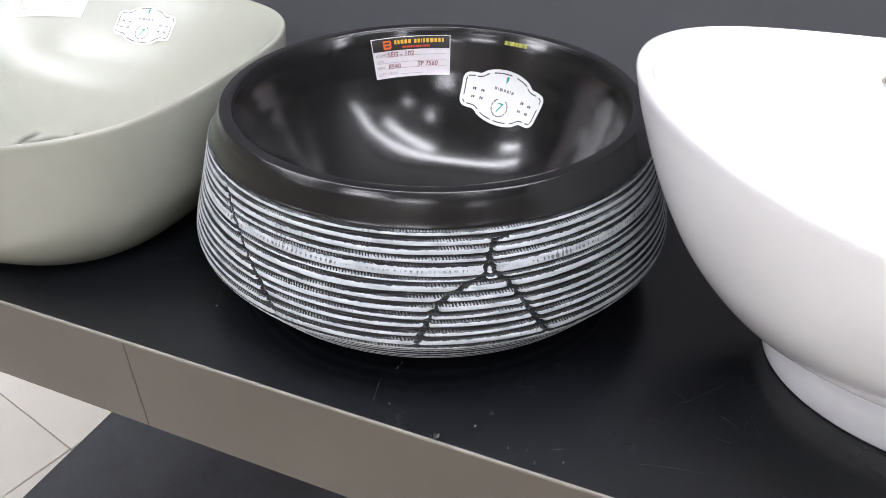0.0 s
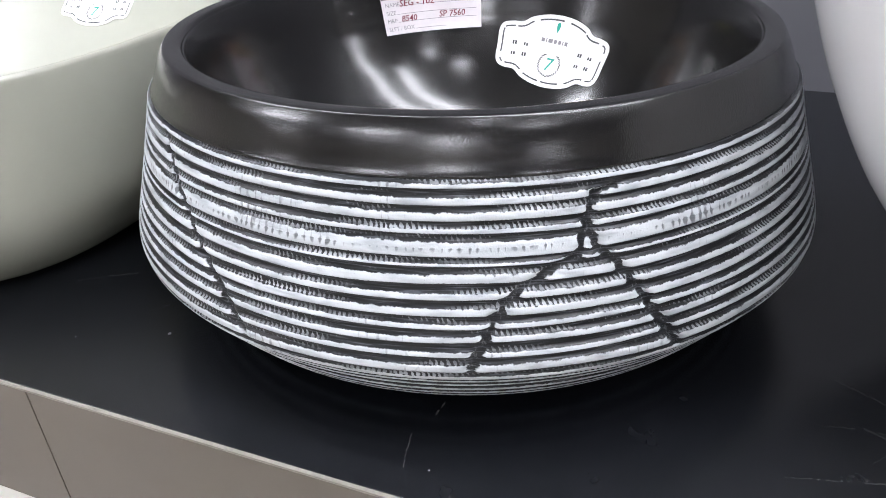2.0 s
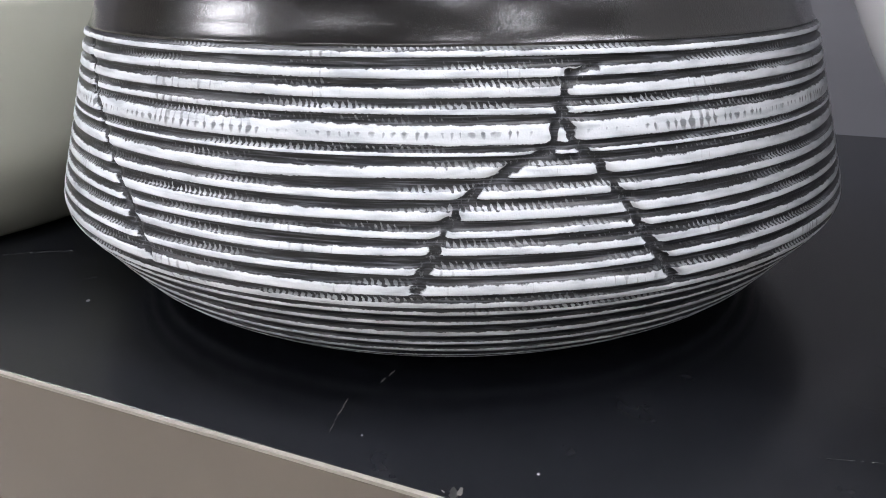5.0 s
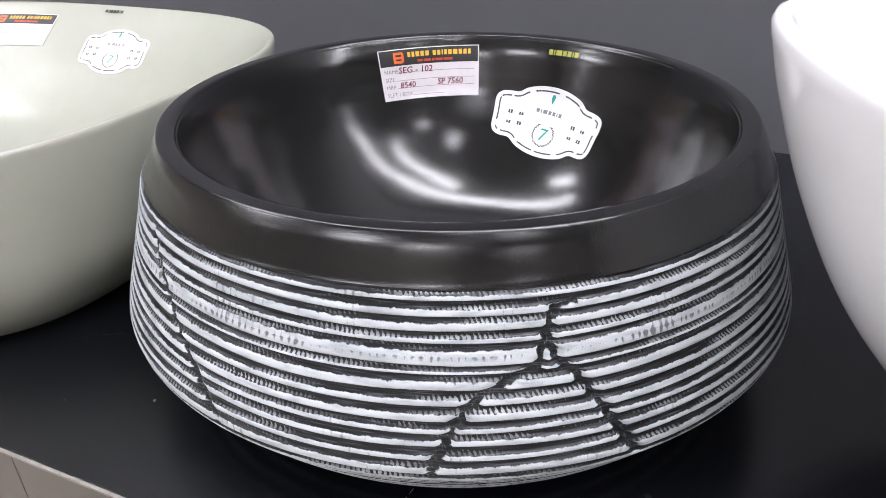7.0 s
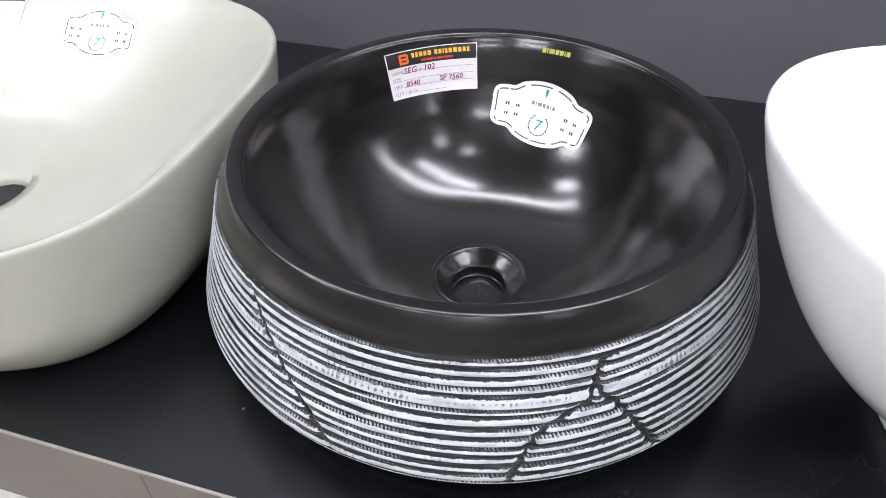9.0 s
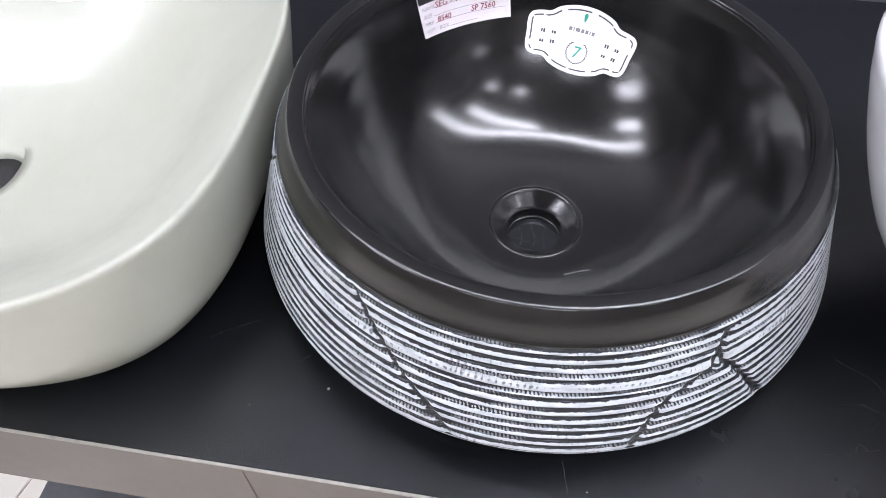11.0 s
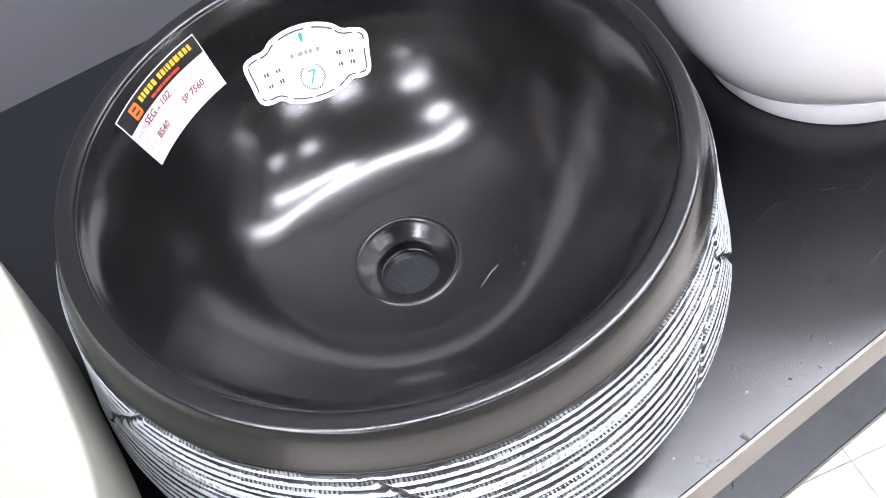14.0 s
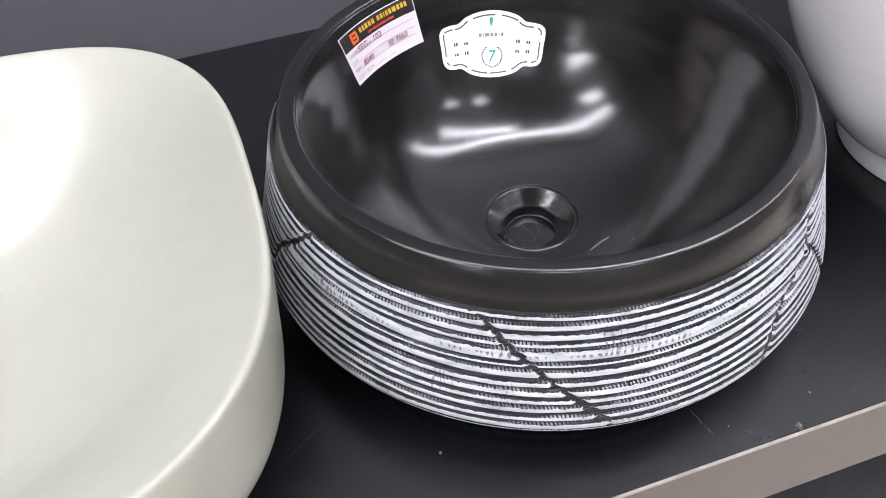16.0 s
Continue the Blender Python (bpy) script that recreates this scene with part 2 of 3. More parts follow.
def box_bm(x0, x1, y0, y1, z0, z1, bevel=0.0, seg=2):
    bm = bmesh.new()
    bmesh.ops.create_cube(bm, size=1.0)
    bmesh.ops.scale(bm, vec=(x1 - x0, y1 - y0, z1 - z0), verts=bm.verts)
    bmesh.ops.translate(bm, vec=((x0 + x1) / 2, (y0 + y1) / 2, (z0 + z1) / 2), verts=bm.verts)
    if bevel:
        bmesh.ops.bevel(bm, geom=bm.edges[:], offset=bevel, segments=seg, profile=0.5, affect="EDGES")
    return bm


def empty(name, label, category, at=(0, 0, 0), group="", kind=""):
    ob = new(name)
    ob.location = at
    ob.empty_display_size = 0.05
    return tagged(ob, label, category, group, kind)


def smooth_curve(pts, n=8, closed=False):
    """Catmull-Rom through pts."""
    p = np.array(pts, float)
    q = np.vstack([p[-1], p, p[0], p[1]]) if closed else np.vstack([2 * p[0] - p[1], p, 2 * p[-1] - p[-2]])
    out = []
    for i in range(1, len(q) - 2):
        a, b, c, d = q[i - 1:i + 3]
        for k in range(n):
            t = k / n
            out.append(0.5 * (2 * b + (c - a) * t + (2 * a - 5 * b + 4 * c - d) * t * t + (3 * b - a - 3 * c + d) * t ** 3))
    if not closed:
        out.append(p[-1])
    return np.array(out)


def rings(rows, closed_ends=(False, False)):
    """Verts and quads of a stack of equal rings (each n x 3)."""
    n = len(rows[0])
    verts = np.vstack(rows)
    faces = []
    for k in range(len(rows) - 1):
        for i in range(n):
            j = (i + 1) % n
            faces.append((k * n + i, k * n + j, (k + 1) * n + j, (k + 1) * n + i))
    if closed_ends[0]:
        faces.append(tuple(range(n))[::-1])
    if closed_ends[1]:
        faces.append(tuple((len(rows) - 1) * n + i for i in range(n)))
    return verts, faces


def lathe(profile, seg):
    a = np.linspace(0, 2 * np.pi, seg, endpoint=False)
    return rings([np.stack([r * np.cos(a), r * np.sin(a), 0 * a + z], 1) for r, z in profile])


# ---------------------------------------------------------------- room
FLOOR_Z, CEIL_Z, BACK_Y = -0.63, 2.25, 0.411
XW, XE, YS = -5.2, 5.2, -5.0
part("wall_north", box_bm(XW, XE, BACK_Y, BACK_Y + 0.15, FLOOR_Z, CEIL_Z), WALLPAINT, None)
tagged(bpy.data.objects["wall_north"], "smooth dark blue-grey painted display wall", "wall", kind="structure")
for nm, b in (("wall_west", (XW - 0.15, XW, YS, BACK_Y + 0.15)), ("wall_east", (XE, XE + 0.15, YS, BACK_Y + 0.15)), ("wall_south", (XW - 0.15, XE + 0.15, YS - 0.15, YS))):
    tagged(part(nm, box_bm(*b, FLOOR_Z, CEIL_Z), ROOMPAINT, None), "plain beige painted showroom wall", "wall", kind="structure")
tagged(part("ceiling", box_bm(XW - 0.15, XE + 0.15, YS - 0.15, BACK_Y + 0.15, CEIL_Z, CEIL_Z + 0.1), CEIL, None), "plain grey showroom ceiling", "ceiling", kind="structure")
floor = part("floor", box_bm(XW - 0.15, XE + 0.15, YS - 0.15, BACK_Y + 0.15, FLOOR_Z - 0.1, FLOOR_Z - 0.003), GROUT, None)
tagged(floor, "cream glazed floor tiles with thin grey joints", "floor", kind="structure")


def ceiling_light(x, y, w, d, label, turn=0.0):
    e = empty("ceiling_light", label, "ceiling light", (x, y, CEIL_Z), "ceiling lights")
    e.rotation_euler = (0, 0, radians(turn))
    bm = box_bm(-w / 2 - 0.02, w / 2 + 0.02, -d / 2 - 0.02, d / 2 + 0.02, -0.025, -0.001, 0.003)
    part("frame", bm, CEIL, e)
    part("diffuser", box_bm(-w / 2, w / 2, -d / 2, d / 2, -0.031, -0.0265), GLOW, e, "glowing white diffuser")
    return e


ceiling_light(1.1, -0.14, 6.8, 0.19, "long white linear ceiling light, switched on")
ceiling_light(1.15, -0.66, 2.0, 0.20, "white linear ceiling light set at a slant, switched on", -11.0)
# first four match bowl highlights; last four are unseen fill lamps added farther south
for lx, ly, lw, ld in ((-2.1, -0.80, 0.85, 0.30), (-3.0, -2.45, 1.25, 0.50), (1.95, -1.98, 0.36, 0.25), (0.85, -1.80, 0.30, 0.22), (-0.8, -3.6, 1.0, 0.5), (1.0, -4.3, 1.0, 0.5), (4.3, -4.3, 0.5, 0.5), (-4.4, -4.4, 0.5, 0.5)):
    ceiling_light(lx, ly, lw, ld, "square white ceiling panel light, switched on; the far ones added as fill")

# ---------------------------------------------------------------- display shelf and dark plinth
EDGE_Y, FACE_H = -0.2363, 0.101
shelf = empty("display_shelf", "black laminate display shelf with a taupe front, lightly scratched", "shelf", (0, 0, -FACE_H))
SX0, SX1 = -0.80, 1.9


def on_shelf(name, bm, material, label="", smooth=False):
    bmesh.ops.translate(bm, vec=(0, 0, FACE_H), verts=bm.verts)
    return part(name, bm, material, shelf, label, smooth)


on_shelf("top_panel", box_bm(SX0, SX1, EDGE_Y + 0.0012, BACK_Y - 0.001, -0.018, 0.0, 0.0006, 1), LAM, "black laminate top with fine scratches")
JX = -0.180
for fx0, fx1 in ((SX0, JX - 0.0005), (JX + 0.0005, SX1)):
    on_shelf("front_panel", box_bm(fx0, fx1, EDGE_Y - 0.001, EDGE_Y + 0.0010, -FACE_H, -0.0016), TAUPE, "taupe laminate front board")
on_shelf("backing_board", box_bm(SX0, SX1, EDGE_Y + 0.0011, EDGE_Y + 0.017, -FACE_H + 0.001, -0.0192), TAUPE)
on_shelf("edge_strip", box_bm(SX0, SX1, EDGE_Y - 0.0010, EDGE_Y + 0.0011, -0.0014, 0.0001), EDGE, "thin worn pale edge line")
on_shelf("bottom_panel", box_bm(SX0, SX1, EDGE_Y + 0.0185, BACK_Y - 0.001, -FACE_H, -FACE_H + 0.016), TAUPE)

plinth = empty("floor_plinth", "low dark laminate plinth on the floor, scuffed, ceiling sheen in its grey", "plinth", (0, 0, FLOOR_Z))
PZ = 0.012
part("slab", box_bm(-0.69, SX1, -0.246, BACK_Y - 0.001, 0.0, PZ, 0.0015, 1), PLINTH, plinth, "dark scuffed laminate slab")
part("edge_strip", box_bm(-0.69, SX1, -0.2495, -0.2465, 0.0, PZ, 0.0005, 1), EDGE, plinth, "thin pale edging")


def mark(points, width, z, parent, zoff, material=SCUFF, name="scratch"):
    """A thin raised streak along points on a level surface."""
    length = sum(math.dist(a, b) for a, b in zip(points, points[1:]))
    rng = random.Random(int(abs(points[0][0]) * 1e5))
    p = smooth_curve(points, max(3, int(length / 0.0012 / (len(points) - 1))))
    bm = bmesh.new()
    prev = None
    torn = width < 0.0015 and length > 0.008
    for i, q in enumerate(p):
        if torn:
            q = q + np.array([rng.uniform(-1, 1), rng.uniform(-1, 1)]) * 0.00035
            if rng.random() < 0.16:
                prev = None
                continue
        t = p[min(i + 1, len(p) - 1)] - p[max(i - 1, 0)]
        nrm = np.array([-t[1], t[0]]) / (np.linalg.norm(t) + 1e-9)
        w = width * (0.35 + 0.65 * math.sin(math.pi * (i + 0.5) / len(p))) * rng.uniform(0.35, 1.2) / 2
        v = [bm.verts.new((q[0] + s * w * nrm[0], q[1] + s * w * nrm[1], z - zoff + (0.0002 if s == 0 else 0.00005))) for s in (-1, 0, 1)]
        if prev:
            for k in range(2):
                bm.faces.new((prev[k], prev[k + 1], v[k + 1], v[k]))
        prev = v
    return part(name, bm, material, parent, "scratch, nick or glint painted pale")


for pts, w in (
    ([(0.0450, -0.1696), (0.0444, -0.1751), (0.0441, -0.1804)], 0.0010), ([(0.0369, -0.1920), (0.0395, -0.2069), (0.0427, -0.2187)], 0.0005),
    # second mark here: glint of a bump, painted as a pale streak
    ([(0.0945, -0.2322), (0.0960, -0.2330)], 0.0006), ([(0.1003, -0.2285), (0.1008, -0.2325)], 0.0022),
    ([(0.225, -0.205), (0.26, -0.196), (0.30, -0.19)], 0.0007), ([(0.21, -0.165), (0.23, -0.16), (0.262, -0.152)], 0.0006),
    ([(0.18, -0.212), (0.187, -0.208)], 0.0012), ([(0.244, -0.118), (0.262, -0.126), (0.283, -0.128)], 0.0005),
    ([(0.236, -0.085), (0.262, -0.102), (0.268, -0.130)], 0.0004), ([(0.292, -0.142), (0.31, -0.150), (0.33, -0.146)], 0.0005),
    ([(-0.24, -0.14), (-0.225, -0.130), (-0.205, -0.118)], 0.0006), ([(-0.165, -0.150), (-0.155, -0.141)], 0.0005),
    ([(-0.004, 0.017), (-0.001, 0.006), (0.002, -0.004), (-0.001, -0.014)], 0.0005), ([(0.010, 0.012), (0.008, 0.0), (0.011, -0.012)], 0.0004), ([(-0.013, 0.010), (-0.009, -0.006), (-0.012, -0.013)], 0.0004), ([(-0.015, -0.003), (-0.004, -0.006), (0.007, -0.005)], 0.0004),
    ([(0.2983, -0.0799), (0.3026, -0.0910), (0.3176, -0.0859)], 0.0007), ([(0.2874, -0.0666), (0.2928, -0.0696)], 0.0008), ([(0.2986, -0.0784), (0.2890, -0.0952)], 0.0006),
    ([(0.2850, -0.1021), (0.2647, -0.1249), (0.2487, -0.1427)], 0.0006), ([(0.3108, -0.0964), (0.3129, -0.1018)], 0.0008), ([(0.2990, -0.1177), (0.3107, -0.1313), (0.3147, -0.1481)], 0.0009),
    ([(0.2843, -0.1318), (0.2926, -0.1364), (0.3008, -0.1412)], 0.0011), ([(0.2238, -0.1248), (0.2448, -0.1207), (0.2560, -0.1206)], 0.0006), ([(0.3100, -0.1205), (0.3045, -0.1361)], 0.0007),
    ([(0.2868, -0.1564), (0.2960, -0.1579)], 0.0008), ([(0.3058, -0.0698), (0.3160, -0.0636)], 0.0006), ([(0.3154, -0.0950), (0.3228, -0.1034), (0.3266, -0.1050)], 0.0008),
    ([(0.15, -0.221), (0.151, -0.223)], 0.0012), ([(0.171, -0.226), (0.172, -0.2285)], 0.0010),
):
    mark(pts, w, FACE_H, shelf, 0.0, NICK_GLINT if 0.02 < pts[0][0] < 0.11 else SCUFF)
# dark nick beside the painted glint
mark([(0.0976, -0.2293), (0.0988, -0.2322), (0.1000, -0.2352)], 0.0030, FACE_H, shelf, 0.0, DARK, "nick")
for pts, w in (([(-0.35, -0.22), (-0.31, -0.20), (-0.28, -0.205), (-0.26, -0.19)], 0.002), ([(-0.52, -0.16), (-0.5, -0.15), (-0.46, -0.17)], 0.003), ([(0.3, -0.2), (0.31, -0.19)], 0.004)):
    mark(pts, w, PZ, plinth, 0.0)


def speck(x, y, size):
    bm = bmesh.new()
    bmesh.ops.create_icosphere(bm, subdivisions=1, radius=size)
    rng = random.Random(int(1e4 * (x + y + 3)))
    for v in bm.verts:
        v.co *= rng.uniform(0.6, 1.3)
        v.co.z = max(v.co.z * 0.5, -size * 0.3) + size * 0.3
    ob = part("dust_speck", bm, DUST, None)
    ob.location = (x, y, 0.0001)
    return tagged(ob, "tiny pale dust speck lying on the shelf", "dust", "dust on the shelf")


for sx, sy, ss in ((-0.1364, -0.1684, 0.0011), (0.122, -0.212, 0.0006), (-0.19, -0.19, 0.0005), (0.19, -0.22, 0.0006), (0.055, -0.216, 0.0005)):
    speck(sx, sy, ss)

# ---------------------------------------------------------------- the striped basin
BOWL = [(0.1707, 0.1582), (0.1691, 0.1550), (0.1655, 0.1470), (0.1600, 0.1300), (0.1540, 0.1130), (0.1414, 0.0870), (0.1210, 0.0590), (0.0950, 0.0375), (0.0650, 0.0255), (0.0385, 0.0206)]
SIDE = [(0.1935, 0.1380), (0.2000, 0.1150), (0.2074, 0.0900), (0.2146, 0.0660), (0.2164, 0.0570), (0.2152, 0.0515), (0.2105, 0.0450), (0.2052, 0.0385), (0.1980, 0.0290), (0.1870, 0.0165), (0.1700, 0.0050), (0.1615, 0.0)]
inner = smooth_curve(BOWL, 8)
outer = smooth_curve(SIDE, 24)
basin = empty("vessel_basin", "round black ceramic basin combed with white stripes and dark cracks", "wash basin", (0, 0, 0))

drain = [(0.0215, 0.0015), (0.0225, 0.0020), (0.0228, 0.0095), (0.0236, 0.0110), (0.0262, 0.0132), (0.0335, 0.0186), (0.0352, 0.0202), (0.0360, 0.02125), (0.0368, 0.02155), (0.0377, 0.0213)]
rim = [(0.1709, 0.15832), (0.17105, 0.15834), (0.1712, 0.1584), (0.1714, 0.1590), (0.1719, 0.1600), (0.1727, 0.1607), (0.1740, 0.1611), (0.1760, 0.1613), (0.1800, 0.1612), (0.1816, 0.16105), (0.1823, 0.1605), (0.1828, 0.1598), (0.1833, 0.1590), (0.1845, 0.1573), (0.1860, 0.1545), (0.1880, 0.1500), (0.1898, 0.1455), (0.1915, 0.1410), (0.1926, 0.1391), (0.1931, 0.1384), (0.1928, 0.1378), (0.1908, 0.1376)]
v, f = lathe(drain, 128)
mesh_ob("drain_collar", v, [q[::-1] for q in f], GLAZE, basin, "glossy black funnel-shaped drain collar")
v, f = lathe([(0.0377, 0.0213)] + [tuple(p) for p in inner[::-1]] + rim, 256)
mesh_ob("bowl", v, [q[::-1] for q in f], GLAZE, basin, "glossy black glazed bowl with a broad rim band")

# white combed ridges, top and bottom in millimetres above the shelf
RIDGES = [(137.2, 134.4), (132.1, 127.5), (126.0, 121.0), (118.8, 115.9), (114.2, 106.3), (104.4, 102.3), (100.2, 94.8), (92.2, 87.9), (85.8, 80.9), (78.7, 75.6), (73.3, 69.1),
          (66.6, 62.8), (60.8, 55.5), (54.0, 49.8), (48.4, 45.4), (42.3, 38.6), (35.2, 31.0), (28.0, 24.6), (21.6, 18.8), (15.8, 13.4), (10.6, 8.6)]
CRACKS = [
    [(-54.7, 129.0), (-54.9, 126.0), (-56.0, 118.5), (-56.2, 114.0), (-56.7, 109.8), (-57.0, 103.5), (-58.2, 102.2), (-61.0, 98.7), (-62.8, 94.5), (-65.0, 90.2), (-66.7, 84.0), (-67.8, 77.8), (-68.8, 70.1), (-70.4, 57.5)],
    [(-56.0, 118.1), (-55.4, 110.6), (-54.2, 104.2), (-52.4, 98.9), (-50.8, 90.9), (-48.9, 81.5), (-47.4, 71.9), (-45.9, 61.9), (-44.4, 53.9)],
    [(-122.2, 133.5), (-120.0, 126.0), (-117.3, 115.0), (-115.2, 109.0), (-112.1, 98.0), (-108.2, 85.3), (-104.9, 74.7), (-101.5, 62.0), (-100.4, 58.0)],
    [(-158.6, 136.5), (-160.6, 130.0), (-163.0, 121.8), (-166.7, 110.0), (-169.6, 101.6), (-171.5, 93.0), (-173.0, 80.0)],
    [(-51.8, 130.6), (-53.4, 129.2), (-54.7, 128.6)],
]
RIDGES = [(t - 0.95, b + 0.30) if t - b > 3.2 else (t - 0.45, b + 0.15) for t, b in RIDGES]
zz = set([138.0, 0.0])
for top, bot in RIDGES:
    h = top - bot
    zz.update((top + 2.5, top + 1.2, top + 0.4, top, top - min(1.0, 0.25 * h), top - 0.45 * h, bot + min(0.9, 0.3 * h), bot + 0.25, bot - 0.2))
zz = sorted(z for z in zz if 0 <= z <= 138.0)[::-1]
keep = [zz[0]]
for z in zz[1:]:
    if keep[-1] - z > 0.15:
        while keep[-1] - z > 1.6:
            keep.append(keep[-1] - 1.3)
        keep.append(z)
SEG = 840
az = np.linspace(0, 2 * np.pi, SEG, endpoint=False) + np.pi / 2
zs, rs = outer[::-1, 1] * 1000, outer[::-1, 0]
rng = np.random.RandomState(4)
jit = [(rng.uniform(0, 6.28, 3), rng.uniform(0.10, 0.24, 3)) for _ in RIDGES]
polys = []
for c in CRACKS:
    q = np.array([(np.radians(a) * 205.0, z) for a, z in c])
    extra = []
    for i in range(len(q) - 1):
        n = max(2, int(np.linalg.norm(q[i + 1] - q[i]) / 1.0))
        for k in range(n):
            pt = q[i] + (q[i + 1] - q[i]) * k / n
            step = 0.9 * math.sin(pt[1] * 1.15 + 0.7 * i) + rng.uniform(-0.35, 0.35)
            extra.append(pt + np.array([step, 0.0]))
    polys.append(np.array(extra + [q[-1]]))
azc = np.degrees(az) % 360
azc = np.where(azc > 90, azc - 360, azc)
arc = np.radians(azc) * 205.0
rows, ridge_a, bare_a, uv_rows, fringe_a, dots_a = [], [], [], [], [], []
for z in keep:
    rr = np.interp(z, zs, rs)
    prof = np.zeros(SEG)
    fr = np.zeros(SEG)
    for (top, bot), (ph, am) in zip(RIDGES, jit):
        wob = sum(am[k] * np.sin((3 + 4 * k) * az + ph[k]) for k in range(3)) * min(1.0, (top - bot) / 4)
        up = np.clip((top + 0.35 + wob - z) / 0.8, 0, 1)
        above = z - top - wob
        fr = np.maximum(fr, np.where((above > -0.4) & (above < 2.6), np.clip(1 - above / 2.4, 0, 1), 0))
        dn = np.clip((z - (bot - 0.25) - wob) / 0.5, 0, 1)
        prof = np.maximum(prof, np.minimum(up, dn))
    bare = np.zeros(SEG)
    for k, p in enumerate(polys):
        half = (1.9, 1.9, 1.9, 2.0, 1.3)[k] * (1 + 0.25 * math.sin(0.8 * z + k))
        near = p[np.abs(p[:, 1] - z) < 6]
        if len(near):
            d = np.sqrt((arc[:, None] - near[None, :, 0]) ** 2 + (z - near[None, :, 1]) ** 2).min(1)
            bare = np.maximum(bare, np.clip(1.5 - d / half, 0, 1))
    lift = np.sqrt(np.clip(prof, 0, 1)) * 1.5 * (1 - bare) - 0.9 * bare
    if z < 0.5 or z > 137.6:
        lift = lift * 0
    r = rr - 0.0004 + lift * 0.001
    rows.append(np.stack([r * np.cos(az), r * np.sin(az), 0 * az + z / 1000], 1))
    ridge_a.append(prof)
    fringe_a.append(fr if z > 47 else 0 * fr)
    dots_a.append(np.full(SEG, max(0.0, 1 - abs(z - 109.8) / 1.5)))
    bare_a.append(bare)
    uv_rows.append(np.stack([arc / 1000, 0 * arc + z / 1000], 1))
for r, z in ((0.150, 0.0), (0.146, 0.004), (0.05, 0.006), (0.024, 0.004)):
    rows.append(np.stack([r * np.cos(az), r * np.sin(az), 0 * az + z], 1))
    ridge_a.append(np.zeros(SEG))
    fringe_a.append(np.zeros(SEG))
    dots_a.append(np.zeros(SEG))
    bare_a.append(np.zeros(SEG))
    uv_rows.append(np.stack([arc / 1000, 0 * arc], 1))
v, f = rings(rows)
body = mesh_ob("body", v, f, STRIPE, basin, "outer wall combed with white stripes on black, dark cracks across")
for key, vals in (("ridge", ridge_a), ("bare", bare_a), ("fringe", fringe_a), ("dots", dots_a)):
    at = body.data.attributes.new(key, "FLOAT", "POINT")
    at.data.foreach_set("value", np.concatenate(vals).astype(np.float32))
uvl = body.data.uv_layers.new(name="wrap")
allu = np.vstack(uv_rows).astype(np.float32)
idx = np.empty(len(body.data.loops), np.int32)
body.data.loops.foreach_get("vertex_index", idx)
uvl.data.foreach_set("uv", allu[idx].ravel())

# ---------------------------------------------------------------- things that lie on a bowl's inner wall
arcl = np.concatenate([[0], np.cumsum(np.linalg.norm(np.diff(inner, axis=0), axis=1))])


def onto_bowl(x, y, az0, z0, turn=0.0, lift=0.0003):
    """From the flat label (x right, y up, metres) onto the bowl's wall, round azimuth az0 (degrees) and height z0."""
    c, s = math.cos(radians(turn)), math.sin(radians(turn))
    x, y = c * x - s * y, s * x + c * y
    s0 = np.interp(-z0, -inner[:, 1], arcl)
    sv = s0 - y
    r, z = np.interp(sv, arcl, inner[:, 0]), np.interp(sv, arcl, inner[:, 1])
    d = 0.0015
    r2, z2 = np.interp(sv + d, arcl, inner[:, 0]), np.interp(sv + d, arcl, inner[:, 1])
    tr, tz = (r2 - r) / d, (z2 - z) / d
    n = math.hypot(tr, tz) + 1e-9
    a = radians(az0) - x / np.interp(s0, arcl, inner[:, 0])
    r, z = r + lift * tz / n, z - lift * tr / n
    return (r * math.cos(a), r * math.sin(a), z)


def text_flat(body_text, size, shear=0.0, bold=0.0):
    cu = bpy.data.curves.new("text", "FONT")
    cu.body, cu.size, cu.shear, cu.resolution_u, cu.offset = body_text, size, shear, 2, bold
    cu.align_x, cu.align_y = "LEFT", "BOTTOM_BASELINE"
    tmp = new("text", cu)
    me = bpy.data.meshes.new_from_object(tmp.evaluated_get(bpy.context.evaluated_depsgraph_get()))
    verts, faces = [tuple(q.co) for q in me.vertices], [tuple(p.vertices) for p in me.polygons]
    bpy.data.objects.remove(tmp)
    bpy.data.curves.remove(cu)
    bpy.data.meshes.remove(me)
    return verts, faces


def grid_flat(x0, x1, y0, y1, nx, ny):
    verts = [(x0 + (x1 - x0) * i / nx, y0 + (y1 - y0) * j / ny, 0) for j in range(ny + 1) for i in range(nx + 1)]
    faces = [(j * (nx + 1) + i, j * (nx + 1) + i + 1, (j + 1) * (nx + 1) + i + 1, (j + 1) * (nx + 1) + i) for j in range(ny) for i in range(nx)]
    return verts, faces


def badge_outline(w, h):
    q = [(-1, -0.40), (-1.0, 0.0), (-1, 0.42), (-0.93, 0.60), (-0.78, 0.66), (-0.62, 0.68), (-0.48, 0.84), (-0.25, 0.96), (0, 1)]
    half = q + [(-x, y) for x, y in q[-2::-1]]
    low = [(0.93, -0.58), (0.80, -0.64), (0.64, -0.66), (0.48, -0.84), (0.25, -0.96), (0, -1)]
    low = low + [(-x, y) for x, y in low[-2::-1]]
    return smooth_curve([(x * w / 2, y * h / 2) for x, y in half + low], 4, True)


